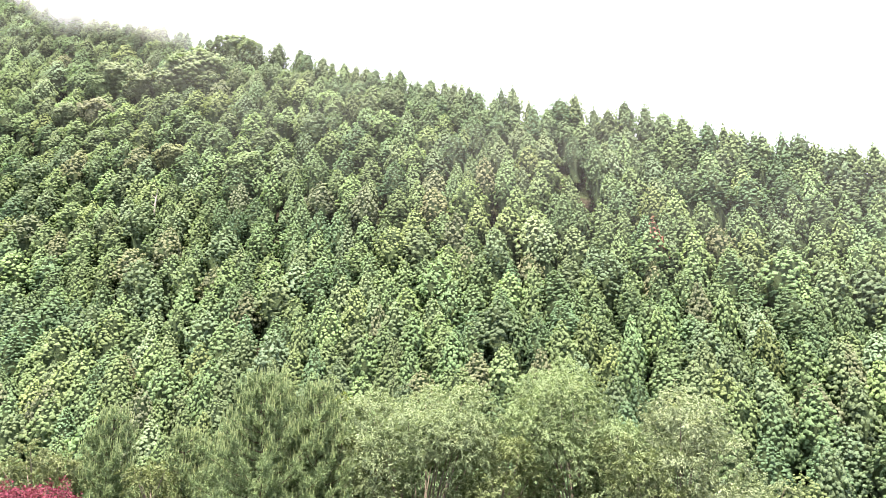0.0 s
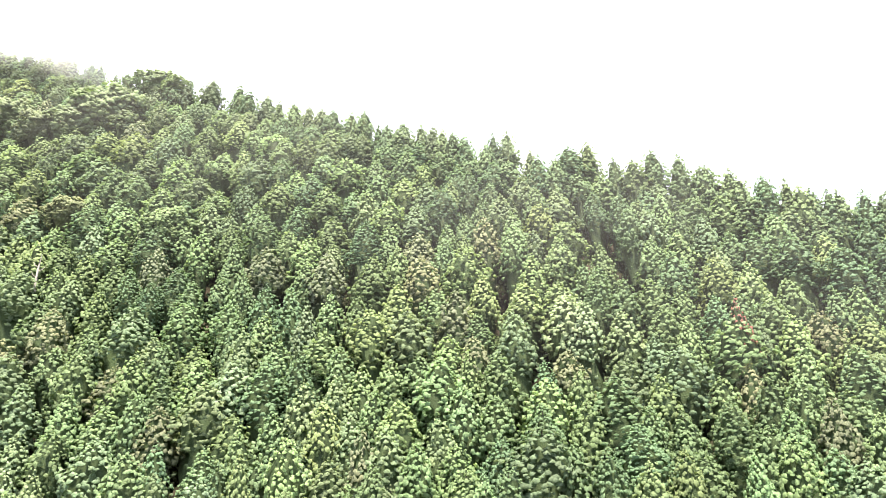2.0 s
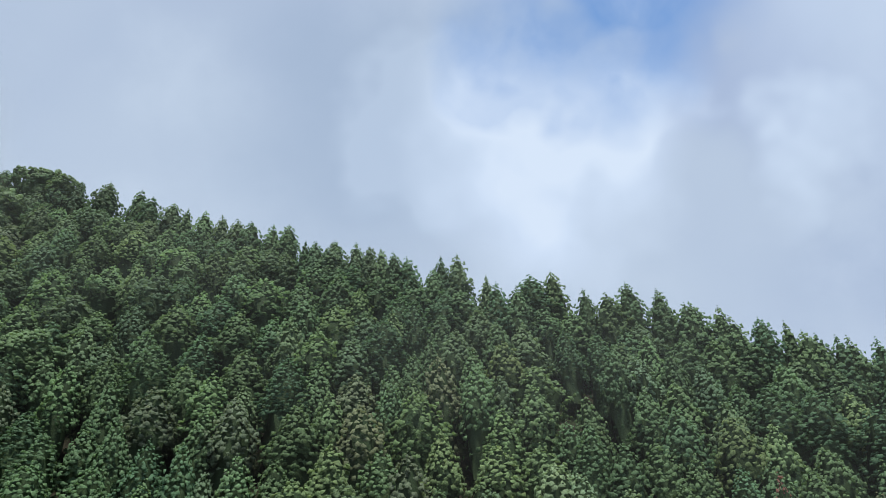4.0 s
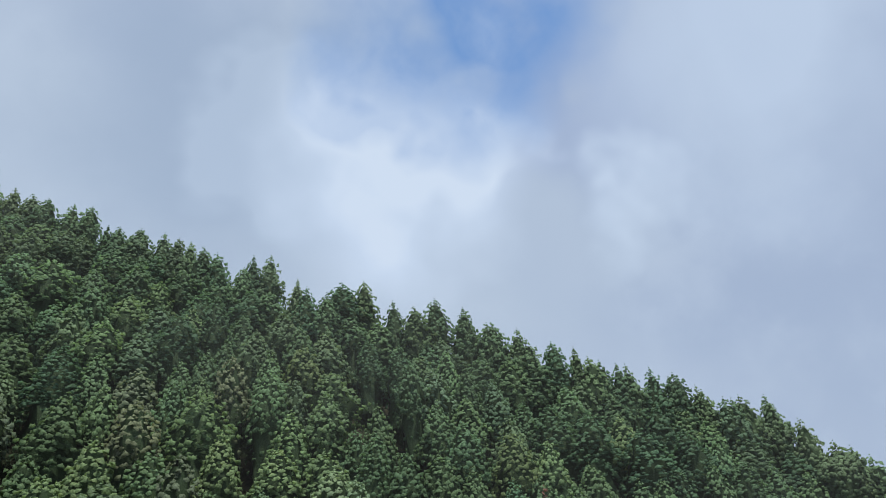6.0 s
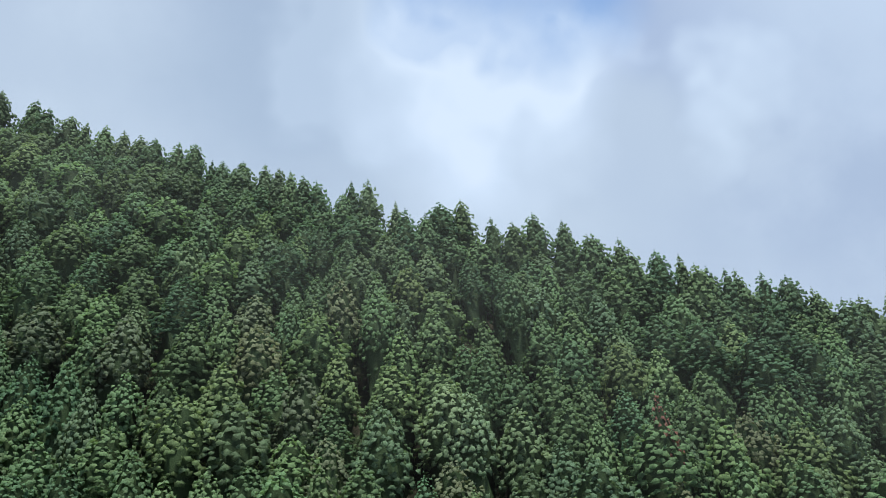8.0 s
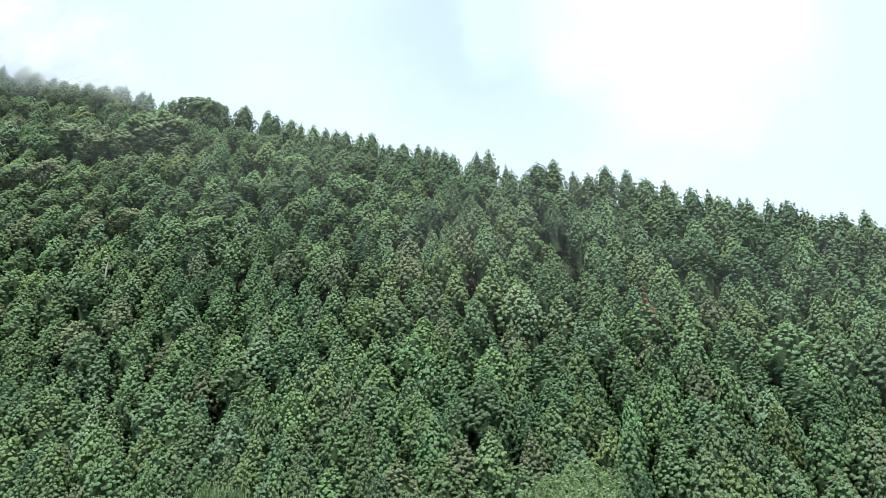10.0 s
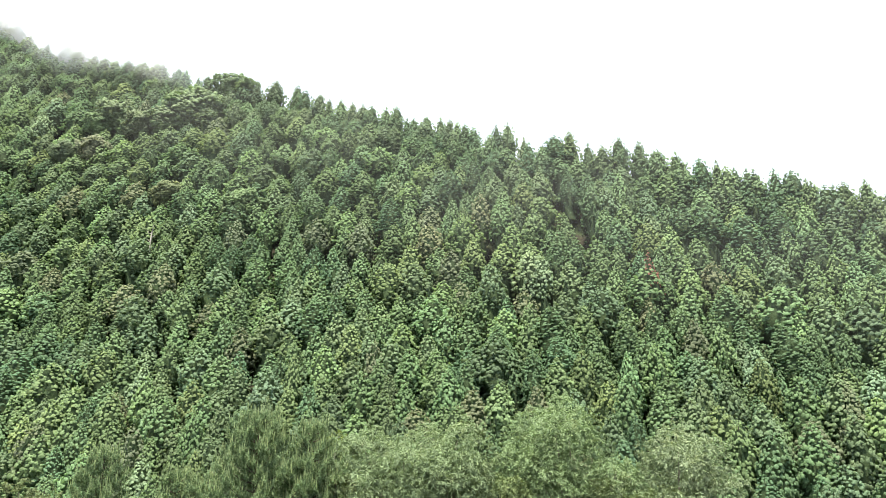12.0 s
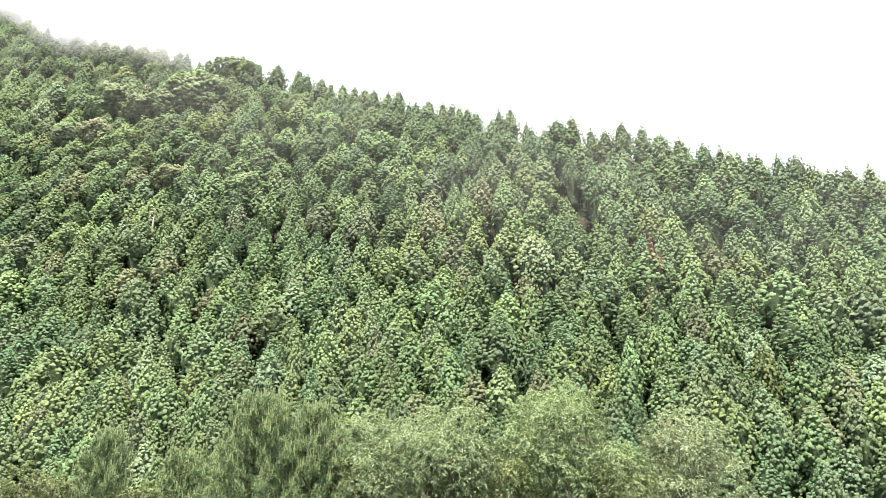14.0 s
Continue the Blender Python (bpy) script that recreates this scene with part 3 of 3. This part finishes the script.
# ---- the trees below the viewpoint ----
def leaves(rng, roots, ways, length, width, droop=0.35):
    """Pointed leaves folded along the midrib: two triangles each."""
    count = len(roots)
    ways = ways / np.linalg.norm(ways, axis=1)[:, None]
    side = np.cross(ways, rng.normal(size=(count, 3)))
    side /= np.linalg.norm(side, axis=1)[:, None]
    lift = np.cross(side, ways)
    size = length * rng.uniform(0.7, 1.2, (count, 1))
    mid = roots + ways * size * 0.45
    tip = roots + ways * size - np.array([0, 0, 1]) * size * droop
    left = mid + side * width * size / length + lift * 0.2 * width
    right = mid - side * width * size / length + lift * 0.2 * width
    verts = np.stack([roots, left, tip, right], 1).reshape(-1, 3)
    i = np.arange(count)[:, None] * 4
    return verts, np.concatenate([i + np.array([[0, 1, 2]]), i + np.array([[0, 2, 3]])])


def leaf_crown(seed, lobes, sprays, per_spray, length, width, droop=0.35, inner=0.55):
    """Leaf sprays over the lobes of a crown. lobes: centre and radii."""
    rng = np.random.default_rng(seed)
    pieces, normals = [], []
    for (cx, cy, cz), rx, rz in lobes:
        count = int(sprays * rx * rx)
        w = rng.normal(size=(count, 3))
        w /= np.linalg.norm(w, axis=1)[:, None]
        w[:, 2] = np.where(w[:, 2] < -0.45, -w[:, 2], w[:, 2])
        depth = rng.uniform(inner, 1.05, (count, 1)) ** 0.6
        lump = 1 + 0.26 * np.sin(5 * w[:, :1] + 4 * w[:, 2:] + seed) * np.cos(4 * w[:, 1:2])
        spots = np.array((cx, cy, cz)) + w * depth * lump * np.array((rx, rx, rz))
        roots = np.repeat(spots, per_spray, 0)
        ways = np.repeat(w * 0.55 + np.array((0, 0, 0.12)), per_spray, 0) + rng.normal(0, 0.55, (count * per_spray, 3))
        verts, faces = leaves(rng, roots + rng.normal(0, 0.035, roots.shape), ways, length, width, droop)
        soft = np.repeat(w + np.array((0, 0, 0.3)), per_spray, 0) + rng.normal(0, 0.5, (count * per_spray, 3))
        normals.append(np.repeat(unit(soft), 4, 0))
        # each leaf shows its upper face outwards
        a, b, c = (verts[faces[:, k]] for k in range(3))
        under = np.einsum("fi,fi->f", np.cross(b - a, c - a), np.tile(soft, (2, 1))) < 0
        faces[under] = faces[under][:, ::-1]
        pieces.append((verts, faces))
    return *joined(pieces), np.concatenate(normals)


def lobed(seed, radius, height, count):
    """Lobes that make up a broad crown round the origin."""
    rng = random.Random(seed)
    out = [((0, 0, 0), radius * 0.62, height * 0.6)]
    for k in range(count):
        a, up = k * 2.39996 + rng.uniform(-0.4, 0.4), rng.uniform(-0.85, 0.85)
        reach = math.sqrt(max(0.05, 1 - up * up)) * rng.uniform(0.55, 0.72)
        size = radius * rng.uniform(0.3, 0.42)
        out.append(((math.cos(a) * reach * radius, math.sin(a) * reach * radius, up * height * 0.68), size, size * rng.uniform(0.75, 0.95)))
    return out


def limb_paths(seed, lobes, foot, fork):
    """A trunk and limbs that reach into each lobe."""
    rng = random.Random(seed)
    trunk = tube([(0, 0, foot), (0.08, 0.05, (foot + fork) / 2), (0, 0, fork)], [0.24, 0.18, 0.15], 8)
    limbs = []
    for (cx, cy, cz), rx, rz in lobes[1:]:
        bend = (cx * 0.45 + rng.uniform(-0.2, 0.2), cy * 0.45 + rng.uniform(-0.2, 0.2), fork + (cz - fork) * 0.6)
        limbs.append(tube([(0, 0, fork - 0.1), bend, (cx, cy, cz + rz * 0.6)], [0.085, 0.05, 0.012], 5))
    return trunk, limbs


def build_broadleaf(x, y, top, radius, height, tone_of, label, seed, sprays=66, per_spray=9, length=0.21, width=0.033, lobes=20, name="broadleaf_tree", twigs=True):
    foot = float(ground_height(x, y))
    middle = top - height
    shape = lobed(seed, radius, height, lobes)
    trunk, limbs = limb_paths(seed, shape, foot - middle - 0.2, -height * 0.75)
    tree = new(name)
    tree.location = (x, y, middle)
    part("trunk", mesh_from("bole", *trunk, [GREY_BARK]), tree, "slender grey trunk")
    for limb in limbs:
        part("limb", mesh_from("limb", *limb, [GREY_BARK]), tree)
    verts, faces, normals = leaf_crown(seed, shape, sprays, per_spray, length, width)
    crown = part("crown", mesh_from("leafage", verts, faces, [BROAD_LEAF], normals=normals), tree)
    crown.color = (*tone_of, 1)
    return tagged(tree, label, "tree", "broadleaf trees below the slope")


build_broadleaf(-1.4, 42.0, 8.3, 5.6, 7.0, (0.155, 0.212, 0.122), "leafy broadleaf tree with narrow pale grey-green leaves", 41, lobes=30)
build_broadleaf(7.3, 42.9, 9.3, 5.6, 7.6, (0.147, 0.210, 0.112), "tall leafy broadleaf tree with narrow light green leaves", 42, lobes=30)
build_broadleaf(12.3, 42.0, 7.3, 5.0, 6.6, (0.170, 0.222, 0.137), "broad leafy tree with narrow silvery green leaves", 43, lobes=28)
build_broadleaf(2.7, 40.8, 5.6, 3.6, 4.8, (0.125, 0.168, 0.080), "small leafy tree with yellowish young leaves", 44, lobes=14)
build_broadleaf(9.9, 39.6, 4.6, 3.6, 4.5, (0.118, 0.160, 0.082), "low leafy tree with yellow-green shoots", 45, lobes=14)
build_broadleaf(16.6, 42.4, 3.6, 2.8, 4.0, (0.166, 0.220, 0.130), "low leafy tree with silvery green leaves", 49, lobes=12)
build_broadleaf(-6.9, 45.8, 7.0, 1.8, 2.4, (0.125, 0.170, 0.055), "young tree with bright yellow-green leaves", 46, lobes=8)
build_broadleaf(-5.4, 41.1, 4.6, 2.1, 2.5, (0.115, 0.145, 0.066), "leafy young tree with pale green leaves", 50, lobes=8)
build_broadleaf(-20.4, 38.2, 3.3, 2.8, 2.5, (0.110, 0.140, 0.072), "low leafy tree with pale green leaves", 47, lobes=10)
build_broadleaf(-14.4, 37.5, 2.6, 2.0, 2.0, (0.105, 0.137, 0.066), "low leafy bush with pale green leaves", 48, lobes=8)


def build_pine(x, y, top, reach, seed):
    """A young pine: whorls of rising branches, needle sprays and upright pale candles."""
    rng = random.Random(seed)
    gen = np.random.default_rng(seed)
    foot = float(ground_height(x, y)) - 0.2
    tall = top - foot
    tree = new("pine_tree")
    tree.location = (x, y, foot)
    part("trunk", mesh_from("pine_trunk", *tube([(0, 0, 0), (0.06, 0.03, tall * 0.5), (0, 0, tall * 0.9), (0, 0, tall - 0.35)], [0.15, 0.11, 0.045, 0.012], 8), [PINE_BARK]), tree, "reddish-brown pine trunk")
    shoots = [((0, 0, tall - 0.75), (0, 0, 1), 0.75)]
    level = 0
    z = tall - 0.55
    while z > tall * 0.25:
        frac = (tall - z) / (tall * 0.75)
        arm = reach * min(1, 0.12 + 1.25 * frac ** 0.75) * rng.uniform(0.9, 1.1)
        for k in range(6):
            a = k * 1.0472 + level * 0.7 + rng.uniform(-0.25, 0.25)
            c, s = math.cos(a), math.sin(a)
            length = arm * rng.uniform(0.75, 1.1)
            rise = length * rng.uniform(0.3, 0.6)
            path = [(0, 0, z), (c * length * 0.5, s * length * 0.5, z + rise * 0.3), (c * length, s * length, z + rise)]
            part("branch", mesh_from("pine_branch", *tube(path, [0.035, 0.022, 0.008], 5), [PINE_BARK]), tree)
            for j in range(max(8, int(length * 17))):
                u = rng.uniform(0.06, 1) ** 0.7
                off = rng.uniform(-0.28, 0.28) * length * (1.15 - u)
                bx, by, bz = c * length * u - s * off, s * length * u + c * off, z + rise * u * u + rng.uniform(-0.15, 0.25)
                shoots.append(((bx, by, bz), (c * 0.5 + rng.uniform(-0.3, 0.3), s * 0.5 + rng.uniform(-0.3, 0.3), rng.uniform(0.5, 1.2)), rng.uniform(0.22, 0.4)))
        z -= rng.uniform(0.38, 0.55)
        level += 1
    pieces, candles = [], []
    for (px, py, pz), way, length in shoots:
        way = np.array(way) / np.linalg.norm(way)
        count = 18
        t = gen.uniform(0, 1, (count, 1))
        roots = np.array((px, py, pz)) + way * length * t
        ways = way * 0.5 + gen.normal(0, 0.6, (count, 3))
        ways /= np.linalg.norm(ways, axis=1)[:, None]
        side = np.cross(ways, gen.normal(size=(count, 3)))
        side *= 0.017 / np.linalg.norm(side, axis=1)[:, None]
        needle = np.stack([roots - side, roots + side, roots + ways * gen.uniform(0.16, 0.28, (count, 1))], 1).reshape(-1, 3)
        pieces.append((needle, soup(needle)))
        if rng.random() < (0.75 if pz > tall * 0.7 else 0.4):
            tip = np.array((px, py, pz)) + way * length
            high = rng.uniform(0.15, 0.5) * (1.3 if pz > tall * 0.7 else 0.8)
            lean = np.array((rng.uniform(-0.06, 0.06), rng.uniform(-0.06, 0.06), high))
            candles.append(tube([tip, tip + lean * 0.6, tip + lean], [0.018, 0.015, 0.007], 3))
    part("needle_foliage", mesh_from("needle_foliage", *joined(pieces), [PINE_LEAF]), tree)
    tagged(part("new_growth", mesh_from("new_growth", *joined(candles), [CANDLE]), tree, "upright pale green new shoots"), kind="stuff")
    tagged(tree, "young pine with upright pale new shoots", "tree", "young pines")


build_pine(-9.6, 39.0, 6.6, 3.3, 61)
build_pine(-17.4, 39.0, 4.8, 2.2, 62)
build_pine(-6.9, 39.6, 6.1, 2.5, 63)
build_pine(-14.0, 40.2, 3.7, 2.0, 64)


def build_maple():
    x, y, top = -8.1, 14.2, 1.6
    foot = float(ground_height(x, y)) - 0.05
    shape = lobed(71, 1.35, 0.75, 16)
    tree = new("maple_tree")
    tree.location = (x, y, top - 0.8)
    trunk, limbs = limb_paths(71, shape, foot - top + 0.8, -0.6)
    part("trunk", mesh_from("maple_trunk", *trunk, [GREY_BARK]), tree)
    for limb in limbs:
        part("limb", mesh_from("maple_limb", *limb, [GREY_BARK]), tree)
    verts, faces, normals = leaf_crown(71, shape, 420, 8, 0.06, 0.016, 0.2)
    part("crown", mesh_from("maple_leafage", verts, faces, [MAPLE_LEAF], normals=normals), tree, "fine crimson leaves")
    tagged(tree, "low spreading maple with crimson leaves", "tree")


build_maple()


# ---- mist hanging on the upper ridge, and a haze sheet over the slope ----
def mist_material():
    m, n = material("mist")
    where = n.add("ShaderNodeTexCoord").outputs["Object"]
    thick = n.add("ShaderNodeAttribute")
    thick.attribute_name = "thickness"
    wisps = n.noise(where, 0.045, 4.0, 0.55).outputs[0]
    cover = n.math("MULTIPLY", thick.outputs["Fac"], n.step(wisps, 0.3, 0.66, 0.5, 1.0))
    front = n.add("ShaderNodeBsdfDiffuse", Color=(0.86, 0.88, 0.9, 1))
    back = n.add("ShaderNodeBsdfTranslucent", Color=(0.86, 0.88, 0.9, 1))
    half = n.add("ShaderNodeMixShader", Fac=0.5)
    n.link(front.outputs[0], half.inputs[1])
    n.link(back.outputs[0], half.inputs[2])
    both = n.add("ShaderNodeMixShader")
    n.link(cover, both.inputs[0])
    n.link(n.add("ShaderNodeBsdfTransparent").outputs[0], both.inputs[1])
    n.link(half.outputs[0], both.inputs[2])
    n.link(both.outputs[0], n.add("ShaderNodeOutputMaterial").inputs[0])
    return m


def build_mist():
    verts, faces, thick, shift = [], [], [], 0
    for k, (off, most) in enumerate(((-18, 0.28), (-8, 0.5), (-2, 0.6), (5, 0.5))):
        xs, hs = np.linspace(-175, -46, 44), np.linspace(-16, 26, 22)
        gx, gh = np.meshgrid(xs, hs)
        gy = crest(gx) + off + 1.2 * np.sin(gx * 0.21 + k) * np.cos(gh * 0.3 + k)
        gz = canopy(gx, crest(gx)) + gh
        edge = np.clip((-54 - gx) / 24, 0, 1) * np.clip((gx + 175) / 12, 0, 1)
        floor_at = -11 + 4 * np.sin(gx * 0.09 + 1.3 * k)
        rise = np.clip((gh - floor_at) / 11, 0, 1) * np.clip((26 - gh) / 22, 0, 1)
        verts.append(np.stack([gx, gy, gz], -1).reshape(-1, 3))
        thick.append((most * edge * edge * (3 - 2 * edge) * rise * rise * (3 - 2 * rise)).ravel())
        i = (np.arange(21)[:, None] * 44 + np.arange(43)[None]).ravel() + shift
        faces.append(np.stack([i, i + 1, i + 45, i + 44], -1))
        shift += 44 * 22
    # a thin even veil added over the upper slope: haze painted as a pale sheet
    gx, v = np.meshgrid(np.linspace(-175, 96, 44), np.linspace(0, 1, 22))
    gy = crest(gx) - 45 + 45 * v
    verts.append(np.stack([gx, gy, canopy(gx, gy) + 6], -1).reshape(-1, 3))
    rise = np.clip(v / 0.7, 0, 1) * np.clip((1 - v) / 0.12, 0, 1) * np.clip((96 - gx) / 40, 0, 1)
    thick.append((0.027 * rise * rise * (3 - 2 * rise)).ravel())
    i = (np.arange(21)[:, None] * 44 + np.arange(43)[None]).ravel() + shift
    faces.append(np.stack([i, i + 1, i + 45, i + 44], -1))
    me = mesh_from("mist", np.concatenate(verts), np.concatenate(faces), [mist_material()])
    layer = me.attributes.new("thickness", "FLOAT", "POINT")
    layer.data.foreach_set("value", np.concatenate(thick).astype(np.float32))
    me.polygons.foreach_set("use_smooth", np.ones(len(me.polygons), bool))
    tagged(new("mist", me), "thin white mist drifting over the upper ridge, with a painted haze sheet across the slope", "mist", kind="stuff")


build_mist()
